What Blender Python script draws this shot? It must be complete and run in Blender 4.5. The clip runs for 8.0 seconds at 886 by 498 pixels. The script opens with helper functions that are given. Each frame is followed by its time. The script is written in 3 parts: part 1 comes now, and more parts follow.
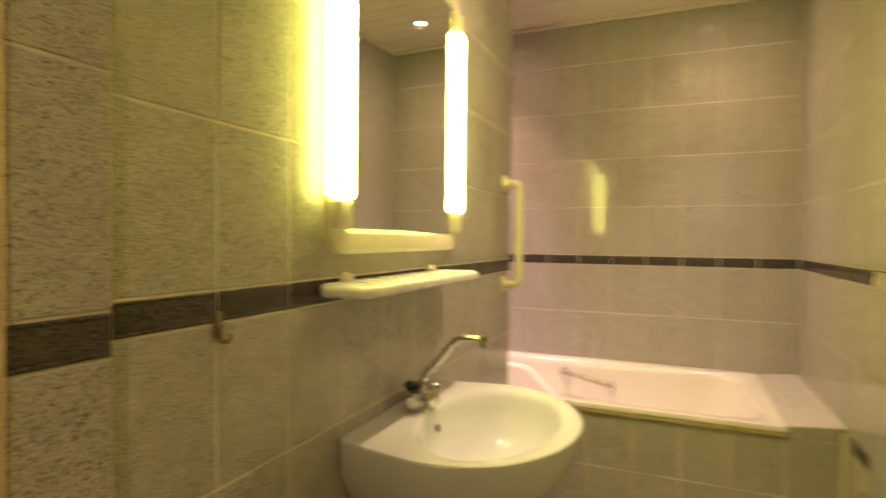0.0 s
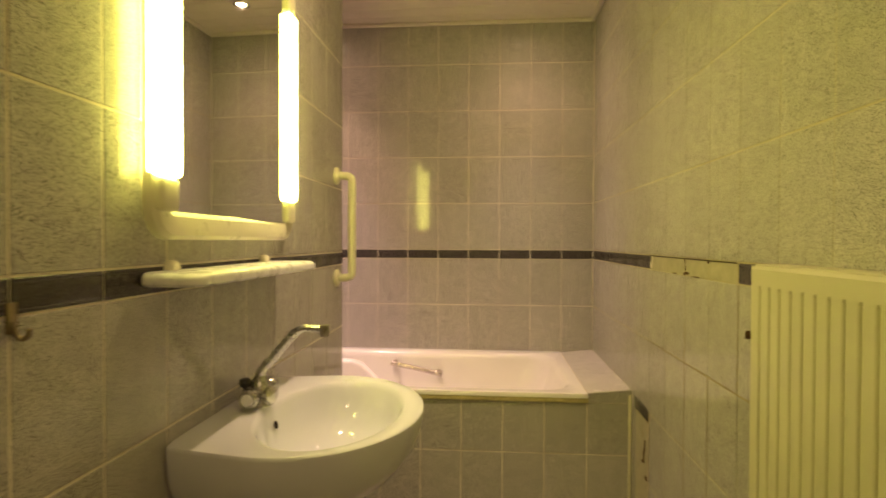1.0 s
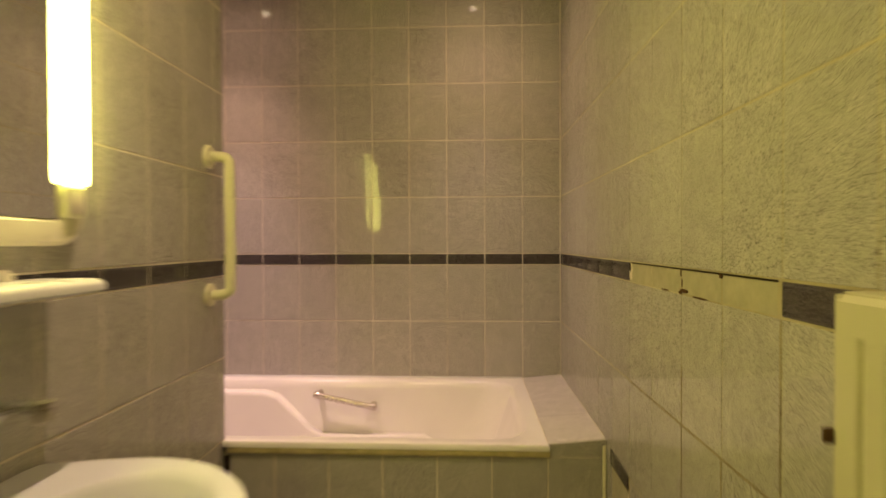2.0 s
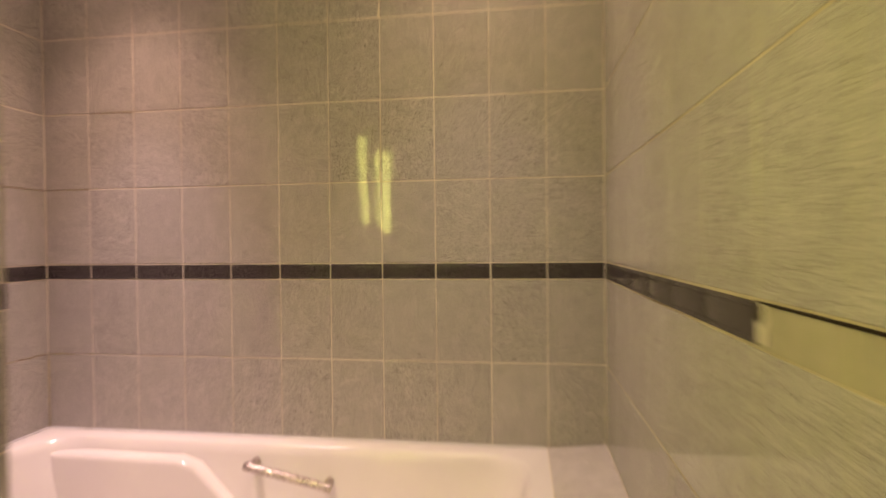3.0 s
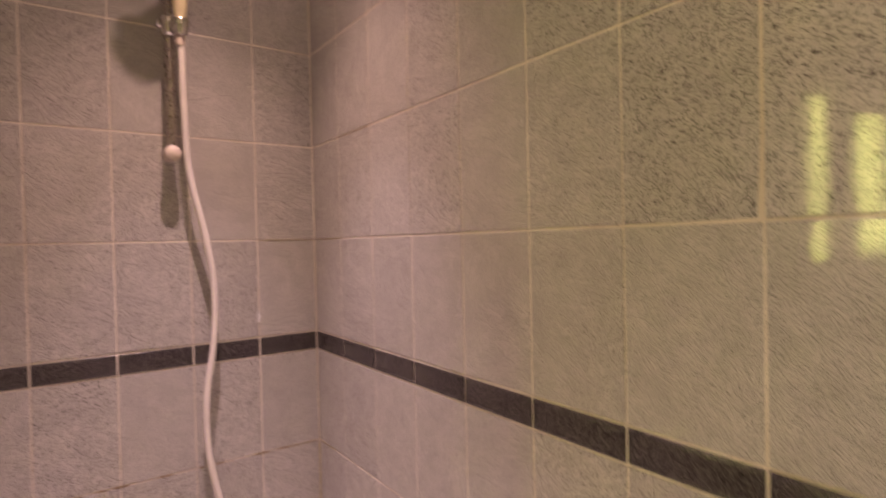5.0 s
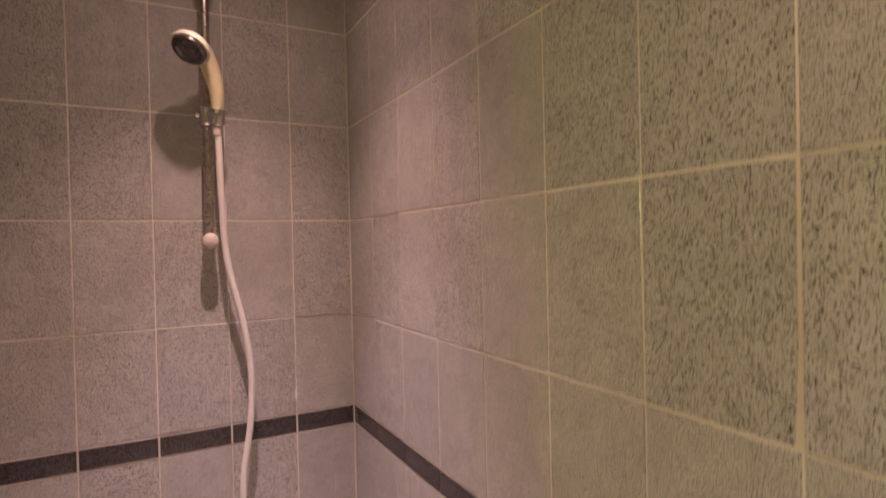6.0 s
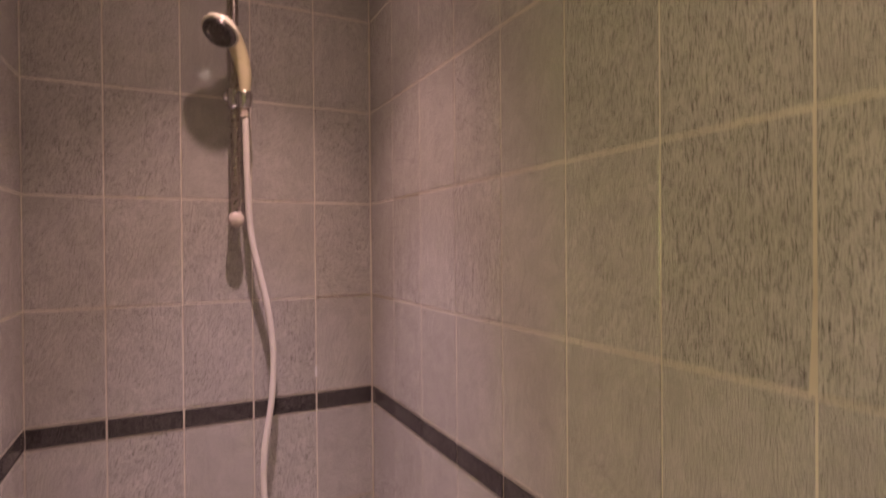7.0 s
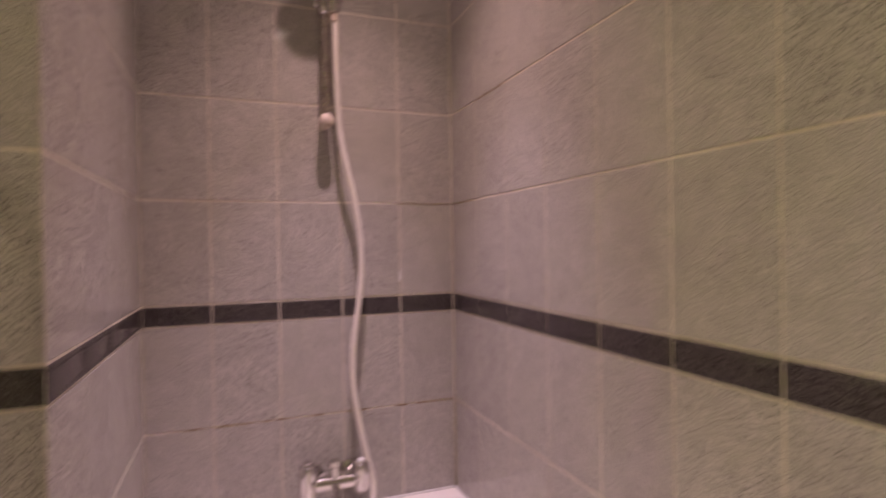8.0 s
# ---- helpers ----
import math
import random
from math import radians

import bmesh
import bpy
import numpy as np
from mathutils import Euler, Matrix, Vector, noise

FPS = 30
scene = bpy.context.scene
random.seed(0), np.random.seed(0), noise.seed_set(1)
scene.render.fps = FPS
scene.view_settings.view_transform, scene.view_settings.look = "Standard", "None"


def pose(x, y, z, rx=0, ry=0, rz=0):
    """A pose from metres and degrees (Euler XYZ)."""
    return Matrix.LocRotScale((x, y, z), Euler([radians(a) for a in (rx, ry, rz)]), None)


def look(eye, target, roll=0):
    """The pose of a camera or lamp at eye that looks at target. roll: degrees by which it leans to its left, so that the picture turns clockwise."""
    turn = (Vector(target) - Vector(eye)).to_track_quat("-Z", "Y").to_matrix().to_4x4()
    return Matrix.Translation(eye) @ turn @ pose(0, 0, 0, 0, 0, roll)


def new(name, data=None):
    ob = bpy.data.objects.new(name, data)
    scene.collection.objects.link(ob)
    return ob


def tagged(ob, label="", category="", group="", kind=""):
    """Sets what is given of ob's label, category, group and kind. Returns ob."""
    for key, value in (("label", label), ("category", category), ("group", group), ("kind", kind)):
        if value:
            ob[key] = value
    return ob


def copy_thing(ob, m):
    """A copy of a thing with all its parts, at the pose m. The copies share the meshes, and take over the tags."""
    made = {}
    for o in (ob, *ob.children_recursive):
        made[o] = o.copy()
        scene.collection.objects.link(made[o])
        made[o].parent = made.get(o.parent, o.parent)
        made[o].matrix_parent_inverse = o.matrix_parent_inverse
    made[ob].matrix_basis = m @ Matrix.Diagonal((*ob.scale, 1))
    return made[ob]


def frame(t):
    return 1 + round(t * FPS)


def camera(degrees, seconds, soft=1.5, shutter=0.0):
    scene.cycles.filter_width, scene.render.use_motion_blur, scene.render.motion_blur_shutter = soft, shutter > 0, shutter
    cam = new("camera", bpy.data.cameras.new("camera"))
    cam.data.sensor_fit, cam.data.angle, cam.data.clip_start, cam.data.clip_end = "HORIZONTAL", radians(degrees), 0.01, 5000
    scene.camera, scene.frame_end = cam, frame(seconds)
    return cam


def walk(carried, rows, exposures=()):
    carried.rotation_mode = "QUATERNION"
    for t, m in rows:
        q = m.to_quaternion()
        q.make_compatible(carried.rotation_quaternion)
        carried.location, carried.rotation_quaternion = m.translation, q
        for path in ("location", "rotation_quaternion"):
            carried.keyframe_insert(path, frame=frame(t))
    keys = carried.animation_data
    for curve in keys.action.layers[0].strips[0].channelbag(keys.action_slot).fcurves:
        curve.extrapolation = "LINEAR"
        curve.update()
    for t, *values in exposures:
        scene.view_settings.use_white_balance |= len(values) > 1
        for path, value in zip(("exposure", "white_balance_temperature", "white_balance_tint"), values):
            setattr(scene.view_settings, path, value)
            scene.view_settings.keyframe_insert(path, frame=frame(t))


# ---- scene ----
cam = camera(78.3, 8.0, soft=1.7, shutter=0.9)
PATH = [
    (0, (-0.528, -2.969, 1.23), (-1.315, -1.131, 1.192), 0.5),
    (0.5, (-0.56, -2.994, 1.215), (-0.949, -1.032, 1.186), 0.1),
    (1, (-0.569, -2.982, 1.196), (-0.73, -0.989, 1.167), 0.2),
    (1.5, (-0.507, -2.755, 1.194), (-0.612, -0.758, 1.171), 0.0),
    (2, (-0.409, -2.429, 1.201), (-0.501, -0.431, 1.176), -0.2),
    (2.2, (-0.367, -2.323, 1.191), (-0.479, -0.327, 1.169), -0.3),
    (3.3, (-0.234, -1.365, 1.23), (-0.663, 0.588, 1.2), -0.6),
    (3.5, (-0.268, -1.202, 1.241), (-0.837, 0.715, 1.219), -0.5),
    (4, (-0.335, -0.878, 1.286), (-1.334, 0.855, 1.286), -0.3),
    (4.5, (-0.378, -0.669, 1.336), (-1.79, 0.747, 1.312), -1.1),
    (5, (-0.41, -0.582, 1.388), (-2.041, 0.575, 1.361), -1.3),
    (5.2, (-0.414, -0.564, 1.421), (-2.087, 0.532, 1.393), -1.5),
    (6.3, (-0.403, -0.47, 1.62), (-2.177, 0.455, 1.604), -1.0),
    (6.5, (-0.4, -0.484, 1.624), (-2.175, 0.438, 1.613), -0.8),
    (7, (-0.392, -0.5, 1.537), (-2.181, 0.393, 1.525), -0.5),
    (7.5, (-0.374, -0.525, 1.392), (-2.18, 0.334, 1.379), -1.2),
    (8, (-0.397, -0.576, 1.282), (-2.267, 0.131, 1.273), -0.9),
]
walk(cam, [(t, look(eye, target, roll)) for t, eye, target, roll in PATH],
     exposures=((0.0, 0.29, 8700, -7), (1.0, 0.04, 8450, -5), (2.0, -0.19, 8100, -3), (3.5, 0.13, 6800, 1), (4.5, 0.05, 6600, 4), (6.5, -0.28, 6300, 6), (7.3, -0.33, 6150, 7), (8.0, -0.27, 5950, 7)))

# ---- world and large lights ----
world = bpy.data.worlds.new("world")
scene.world = world
world.use_nodes = True
world.node_tree.nodes["Background"].inputs[0].default_value = (0.02, 0.018, 0.015, 1)
world.node_tree.nodes["Background"].inputs[1].default_value = 0.0

SPOT_COLOR = (1.0, 0.59, 0.54)
TUBE_COLOR = (0.94, 0.89, 0.24)
TUBE_POWER = 32.0
BEAM_COLOR = (1.0, 0.68, 0.82)
# x, y, power of the beam, share and angle of its skirt, share of the wide spill, tint of the beam, tint of the rest
SPOTS = [
    (-1.45, -0.355, 80.0, 0.52, 88, 0.06, BEAM_COLOR, SPOT_COLOR),
    (-0.38, -0.35, 33.0, 0.30, 112, 0.13, BEAM_COLOR, SPOT_COLOR),
    (-0.80, -1.42, 46.0, 0.36, 112, 0.21, (1.0, 0.71, 0.60), (1.0, 0.69, 0.46)),
]
W, H = 0.1675, 0.2525           # tile pitch
BAND_TOP, BAND_LOW = 1.15, 1.10
CEIL = 2.39
X_SHOWER, X_SINK, Y_RETURN, RIM = -11 * W, -1.16, -0.788, 0.595


def spot_lamp(x, y, power, cone, tint, top=CEIL):
    data = bpy.data.lights.new("downlight_lamp", "SPOT")
    data.energy, data.color, data.spot_size, data.spot_blend, data.shadow_soft_size = power, tint, radians(cone), 1.0, 0.014
    ob = new("downlight_lamp", data)
    ob.matrix_world = look((x, y, top - 0.012), (x, y, 0))
    return ob


# each reflector lamp throws a narrow beam that fades out in a weak wide skirt
for sx, sy, power, skirt, angle, spill, core, tint in SPOTS:
    spot_lamp(sx, sy, power, 54 if angle < 90 else 60, core)
    spot_lamp(sx, sy, power * skirt, angle, tint)
    spot_lamp(sx, sy, power * spill, 172, tint)
# the passage's own lamp shines in through the doorway
HALL_LAMP = (-0.30, -3.36, 2.5)
spot_lamp(HALL_LAMP[0], HALL_LAMP[1], 33.0, 140, (1.0, 0.69, 0.50), HALL_LAMP[2])


# ---- materials ----
def material(name):
    m = bpy.data.materials.new(name)
    m.use_nodes = True
    n, l = m.node_tree.nodes, m.node_tree.links
    return m, n, l, n["Principled BSDF"]


def ramp(n, stops):
    r = n.new("ShaderNodeValToRGB")
    while len(r.color_ramp.elements) < len(stops):
        r.color_ramp.elements.new(0.5)
    for e, (p, c) in zip(r.color_ramp.elements, stops):
        e.position, e.color = p, (*c, 1)
    return r


def coords(n, l, per_object=True):
    tc = n.new("ShaderNodeTexCoord")
    if not per_object:
        return tc.outputs["Object"]
    info = n.new("ShaderNodeObjectInfo")
    mul = n.new("ShaderNodeVectorMath")
    mul.operation = "SCALE"
    mul.inputs[0].default_value = (2.3, 3.7, 2.9)
    l.new(info.outputs["Random"], mul.inputs["Scale"])
    add = n.new("ShaderNodeVectorMath")
    l.new(tc.outputs["Object"], add.inputs[0])
    l.new(mul.outputs[0], add.inputs[1])
    return add.outputs[0]


def noise_tex(n, l, vec, scale, detail=2.0, rough=0.5):
    t = n.new("ShaderNodeTexNoise")
    t.inputs["Scale"].default_value, t.inputs["Detail"].default_value, t.inputs["Roughness"].default_value = scale, detail, rough
    l.new(vec, t.inputs["Vector"])
    return t


def bump(n, l, b, height, strength, distance):
    k = n.new("ShaderNodeBump")
    k.inputs["Strength"].default_value, k.inputs["Distance"].default_value = strength, distance
    l.new(height, k.inputs["Height"])
    l.new(k.outputs[0], b.inputs["Normal"])


def mix(n, l, a, b, factor, mode="MIX"):
    x = n.new("ShaderNodeMix")
    x.data_type, x.blend_type = "RGBA", mode
    for sock, v in ((x.inputs[0], factor), (x.inputs[6], a), (x.inputs[7], b)):
        if isinstance(v, bpy.types.NodeSocket):
            l.new(v, sock)
        elif isinstance(v, tuple):
            sock.default_value = (*v, 1)
        else:
            sock.default_value = v
    return x.outputs[2]


def speckled_tile(name, light, dark, fleck, amount, rough, gloss=0.2):
    """Glazed tile printed with a granite pattern: a mottled ground with dark flecks at two sizes."""
    m, n, l, b = material(name)
    v = coords(n, l)
    ground = noise_tex(n, l, v, 26, 3, 0.6)
    base = ramp(n, [(0.35, tuple(c * 0.86 for c in light)), (0.65, light)])
    l.new(ground.outputs["Fac"], base.inputs[0])
    upright = n.new("ShaderNodeVectorMath")
    upright.operation = "MULTIPLY"
    upright.inputs[1].default_value = (1.35, 1.0, 0.9)
    l.new(v, upright.inputs[0])
    big = noise_tex(n, l, upright.outputs[0], 460, 2.0, 0.55)
    r1 = ramp(n, [(amount - 0.03, (1, 1, 1)), (amount - 0.002, (0, 0, 0))])
    l.new(big.outputs["Fac"], r1.inputs[0])
    c1 = mix(n, l, base.outputs[0], dark, r1.outputs[0])
    fine = noise_tex(n, l, v, 760, 2, 0.6)
    r2 = ramp(n, [(amount - 0.05, (1, 1, 1)), (amount + 0.005, (0, 0, 0))])
    l.new(fine.outputs["Fac"], r2.inputs[0])
    c2 = mix(n, l, c1, fleck, r2.outputs[0])
    info = n.new("ShaderNodeObjectInfo")
    tone = ramp(n, [(0.0, (0.93, 0.93, 0.93)), (1.0, (1.0, 1.0, 1.0))])
    l.new(info.outputs["Random"], tone.inputs[0])
    l.new(mix(n, l, c2, tone.outputs[0], 1.0, "MULTIPLY"), b.inputs["Base Color"])
    smear = noise_tex(n, l, v, 9, 4, 0.6)
    rr = ramp(n, [(0.3, (rough * 0.8,) * 3), (0.75, (rough * 1.5,) * 3)])
    l.new(smear.outputs["Fac"], rr.inputs[0])
    l.new(rr.outputs[0], b.inputs["Roughness"])
    b.inputs["Specular IOR Level"].default_value = gloss
    relief = noise_tex(n, l, v, 190, 2.0, 0.5)
    bump(n, l, b, relief.outputs["Fac"], 0.12, 0.0006)
    return m


def plain(name, color, rough, metal=0.0, vary=0.06, scale=14, bumpiness=0.0, bump_scale=120, spec=0.5, dirt=None):
    m, n, l, b = material(name)
    v = coords(n, l)
    t = noise_tex(n, l, v, scale, 4, 0.6)
    low = tuple(max(0.0, c * (1 - vary * 2)) for c in color)
    r = ramp(n, [(0.3, low if dirt is None else dirt), (0.62, color)])
    l.new(t.outputs["Fac"], r.inputs[0])
    l.new(r.outputs[0], b.inputs["Base Color"])
    b.inputs["Metallic"].default_value = metal
    b.inputs["Specular IOR Level"].default_value = spec
    rt = noise_tex(n, l, v, scale * 3, 3, 0.6)
    rr = ramp(n, [(0.3, (rough * 0.8,) * 3), (0.7, (min(1.0, rough * 1.3),) * 3)])
    l.new(rt.outputs["Fac"], rr.inputs[0])
    l.new(rr.outputs[0], b.inputs["Roughness"])
    if bumpiness:
        h = noise_tex(n, l, v, bump_scale, 3, 0.6)
        bump(n, l, b, h.outputs["Fac"], bumpiness, 0.002)
    return m


def glow(name, color, strength):
    m, n, l, b = material(name)
    b.inputs["Base Color"].default_value = (0.9, 0.88, 0.8, 1)
    b.inputs["Roughness"].default_value = 0.3
    b.inputs["Emission Color"].default_value = (*color, 1)
    b.inputs["Emission Strength"].default_value = strength
    return m


TILE = speckled_tile("granite_tile", (0.60, 0.575, 0.545), (0.09, 0.082, 0.072), (0.34, 0.32, 0.295), 0.44, 0.022)
BAND = speckled_tile("dark_band_tile", (0.150, 0.130, 0.130), (0.010, 0.009, 0.009), (0.040, 0.035, 0.036), 0.50, 0.17, 0.4)
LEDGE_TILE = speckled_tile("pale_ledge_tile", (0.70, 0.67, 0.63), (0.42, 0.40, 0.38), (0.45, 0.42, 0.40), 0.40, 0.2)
GROUT = plain("cream_grout", (0.80, 0.75, 0.65), 0.8, dirt=(0.58, 0.51, 0.41), scale=4, bumpiness=0.5, bump_scale=300, spec=0.2)
PLASTER = plain("bare_plaster", (0.46, 0.425, 0.32), 0.9, vary=0.08, scale=22, bumpiness=0.4, bump_scale=60, spec=0.2)
OLD_GROUT = plain("discoloured_grout", (0.56, 0.50, 0.37), 0.85, dirt=(0.34, 0.28, 0.18), scale=3, bumpiness=0.5, bump_scale=300, spec=0.2)
DARK_JOINT = plain("dark_brown_joint", (0.38, 0.31, 0.20), 0.9, dirt=(0.18, 0.13, 0.07), scale=12, spec=0.1)
TARNISH = plain("tarnished_metal", (0.32, 0.25, 0.18), 0.4, metal=0.8, vary=0.2, scale=60)
HOLE = plain("dark_gap", (0.03, 0.022, 0.015), 0.9, spec=0.1)
SPOTTING = plain("brown_spotting", (0.40, 0.29, 0.18), 0.9, spec=0.1, vary=0.3, scale=80)
RUST = plain("brown_stain", (0.10, 0.055, 0.03), 0.9, spec=0.1, bumpiness=0.5)
CEILING_BOARD = plain("ceiling_board", (0.78, 0.72, 0.64), 0.45, vary=0.04, scale=5, bumpiness=0.15)
ENAMEL = plain("white_enamel", (0.88, 0.85, 0.83), 0.17, vary=0.02, scale=4)
CERAMIC = plain("white_ceramic", (0.71, 0.72, 0.78), 0.08, vary=0.015, scale=5)
CREAM = plain("cream_plastic", (0.80, 0.76, 0.60), 0.3, vary=0.03, scale=8)
WHITE_PLASTIC = plain("white_plastic", (0.77, 0.77, 0.78), 0.28, vary=0.012, scale=8)
AGED = plain("aged_plastic", (0.72, 0.64, 0.40), 0.3, vary=0.06, scale=10)
HOSE_MAT = plain("hose_plastic", (0.84, 0.79, 0.73), 0.35, vary=0.05, scale=20)
RADIATOR_PAINT = plain("radiator_enamel", (0.62, 0.59, 0.42), 0.35, vary=0.03, scale=6)
CHROME = plain("chrome", (0.74, 0.72, 0.70), 0.13, metal=1.0, vary=0.08, scale=30)
WORN_CHROME = plain("worn_chrome", (0.55, 0.50, 0.46), 0.28, metal=1.0, vary=0.15, scale=40)
FITTING = plain("beige_fitting", (0.62, 0.53, 0.45), 0.4, vary=0.06, scale=20)
TAP_CHROME = plain("dull_chrome", (0.62, 0.61, 0.60), 0.24, metal=1.0, vary=0.12, scale=40)
SPRAY_FACE = plain("spray_face", (0.16, 0.145, 0.135), 0.3, metal=0.7, vary=0.2, scale=60)
BLACK = plain("black_plastic", (0.025, 0.022, 0.02), 0.35)
SEALANT = plain("yellowed_sealant", (0.60, 0.52, 0.28), 0.5, vary=0.15, scale=25, bumpiness=0.3)
WOOD_PAINT = plain("door_frame_paint", (0.62, 0.46, 0.30), 0.45, vary=0.08, scale=6)
FLOOR_TILE = plain("floor_tile", (0.30, 0.27, 0.24), 0.4, vary=0.15, scale=12, bumpiness=0.2)
HALL = plain("hall_plaster", (0.60, 0.55, 0.48), 0.8, vary=0.04, scale=3)
TUBE = glow("lit_diffuser", TUBE_COLOR, TUBE_POWER)
BULB = glow("lit_bulb", (1.0, 0.85, 0.72), 26.0)
MIRROR, _n, _l, _b = material("mirror_glass")
_b.inputs["Base Color"].default_value = (0.80, 0.82, 0.78, 1)
_b.inputs["Metallic"].default_value, _b.inputs["Roughness"].default_value = 1.0, 0.015


# ---- mesh helpers ----
def finish(bm, name, mat, smooth=True):
    me = bpy.data.meshes.new(name)
    bm.to_mesh(me)
    bm.free()
    me.materials.append(mat)
    if smooth:
        me.shade_smooth()
        me.set_sharp_from_angle(angle=radians(40))
    return me


def part(name, bm, mat, parent=None, label="", at=None, smooth=True):
    ob = new(name, finish(bm, name, mat, smooth))
    ob.parent = parent
    if at is not None:
        ob.matrix_local = at
    if label:
        ob["label"] = label
    return ob


def thing(name, label, category, at=None, kind="", group=""):
    ob = new(name)
    ob.empty_display_size = 0.05
    if at is not None:
        ob.matrix_world = at
    return tagged(ob, label, category, group, kind)


def box(x0, x1, y0, y1, z0, z1, bevel=0.0, seg=2, bm=None):
    bm = bm or bmesh.new()
    made = bmesh.ops.create_cube(bm, size=1)["verts"]
    for v in made:
        v.co = (x0 + (v.co.x + 0.5) * (x1 - x0), y0 + (v.co.y + 0.5) * (y1 - y0), z0 + (v.co.z + 0.5) * (z1 - z0))
    if bevel:
        edges = {e for v in made for e in v.link_edges}
        bmesh.ops.bevel(bm, geom=list(edges), offset=bevel, segments=seg, profile=0.5, affect="EDGES")
    return bm


def rod(p, q, r0, r1=None, seg=20, bm=None, cap=True):
    bm = bm or bmesh.new()
    p, q = Vector(p), Vector(q)
    d = q - p
    m = Matrix.Translation((p + q) / 2) @ d.to_track_quat("Z", "Y").to_matrix().to_4x4()
    bmesh.ops.create_cone(bm, cap_ends=cap, segments=seg, radius1=r0, radius2=r0 if r1 is None else r1, depth=d.length, matrix=m)
    return bm


def lathe(profile, axis_from, axis_to, seg=28, bm=None):
    """Turns (distance along, radius) pairs round the line from axis_from towards axis_to."""
    bm = bm or bmesh.new()
    p, d = Vector(axis_from), (Vector(axis_to) - Vector(axis_from)).normalized()
    q = d.to_track_quat("Z", "Y").to_matrix()
    rings = []
    for along, r in profile:
        rings.append([bm.verts.new(p + q @ Vector((r * math.cos(2 * math.pi * i / seg), r * math.sin(2 * math.pi * i / seg), along))) for i in range(seg)])
    for a, b in zip(rings, rings[1:]):
        for i in range(seg):
            bm.faces.new((a[i], a[(i + 1) % seg], b[(i + 1) % seg], b[i]))
    bm.faces.new(list(reversed(rings[0])))
    bm.faces.new(rings[-1])
    return bm


def smooth_line(points, steps=10):
    """A Catmull-Rom line through the points."""
    pts = [Vector(p) for p in points]
    pts = [pts[0] * 2 - pts[1]] + pts + [pts[-1] * 2 - pts[-2]]
    out = []
    for a, b, c, d in zip(pts, pts[1:], pts[2:], pts[3:]):
        for i in range(steps):
            t = i / steps
            out.append(0.5 * ((2 * b) + (c - a) * t + (2 * a - 5 * b + 4 * c - d) * t * t + (3 * b - a - 3 * c + d) * t ** 3))
    return out + [pts[-2]]


def tube(line, radii, seg=16, bm=None, flat=1.0):
    bm = bm or bmesh.new()
    line = [Vector(p) for p in line]
    if not isinstance(radii, (list, tuple)):
        radii = [radii] * len(line)
    rings, side = [], None
    for i, p in enumerate(line):
        d = (line[min(i + 1, len(line) - 1)] - line[max(i - 1, 0)]).normalized()
        if side is None:
            side = d.orthogonal().normalized()
        side = (side - d * side.dot(d)).normalized()
        up = d.cross(side)
        rings.append([bm.verts.new(p + (side * math.cos(2 * math.pi * k / seg) + up * flat * math.sin(2 * math.pi * k / seg)) * radii[i]) for k in range(seg)])
    for a, b in zip(rings, rings[1:]):
        for i in range(seg):
            bm.faces.new((a[i], a[(i + 1) % seg], b[(i + 1) % seg], b[i]))
    bm.faces.new(list(reversed(rings[0])))
    bm.faces.new(rings[-1])
    bmesh.ops.recalc_face_normals(bm, faces=bm.faces)
    return bm


def loft(loops, bm=None, cap_first=False, cap_last=False):
    bm = bm or bmesh.new()
    rings = [[bm.verts.new(p) for p in loop] for loop in loops]
    n = len(rings[0])
    for a, b in zip(rings, rings[1:]):
        for i in range(n):
            bm.faces.new((a[i], a[(i + 1) % n], b[(i + 1) % n], b[i]))
    if cap_first:
        bm.faces.new(list(reversed(rings[0])))
    if cap_last:
        bm.faces.new(rings[-1])
    bmesh.ops.recalc_face_normals(bm, faces=bm.faces)
    return bm


def slab(name, x0, x1, y0, y1, z0, z1, mat, label, category="wall"):
    ob = part(name, box(x0, x1, y0, y1, z0, z1), mat, smooth=False)
    return tagged(ob, label, category, kind="structure")


# ---- large structure ----
G = 0.0011                        # grout lies this far behind the tile faces
Y_SOUTH = -2.69
X_PIER = -1.08
wall_label = "wall clad in speckled grey granite-look tiles with a dark border strip"
wall_north = slab("wall_north", X_SHOWER - 0.12, 0.12, G, 0.12, 0, CEIL + 0.1, GROUT, wall_label + " behind the bath")
wall_east = slab("wall_east", G, 0.12, Y_SOUTH, G, 0, CEIL + 0.1, OLD_GROUT, wall_label + " and a stretch of missing border tiles")
wall_west = slab("wall_west", X_SINK - 0.14, X_SINK - G, Y_SOUTH, Y_RETURN - G, 0, CEIL + 0.1, GROUT, wall_label + " behind the washbasin")
wall_return = slab("wall_return", X_SHOWER - 0.12, X_SINK - 0.14, Y_RETURN - 0.12, Y_RETURN - G, 0, CEIL + 0.1, GROUT, wall_label + " closing the shower alcove")
wall_shower = slab("wall_shower", X_SHOWER - 0.12, X_SHOWER - G, Y_RETURN - G, G, 0, CEIL + 0.1, GROUT, wall_label + " carrying the shower")
wall_pier = slab("wall_pier", X_SINK - G, X_PIER - G, Y_SOUTH, -2.575 - G, 0, CEIL, GROUT, "narrow tiled pier beside the doorway")
DOOR = (-1.062, -0.12, 2.05)
south = box(X_SINK - 0.14, DOOR[0] - 0.04, Y_SOUTH - 0.12, Y_SOUTH, 0, CEIL + 0.1)
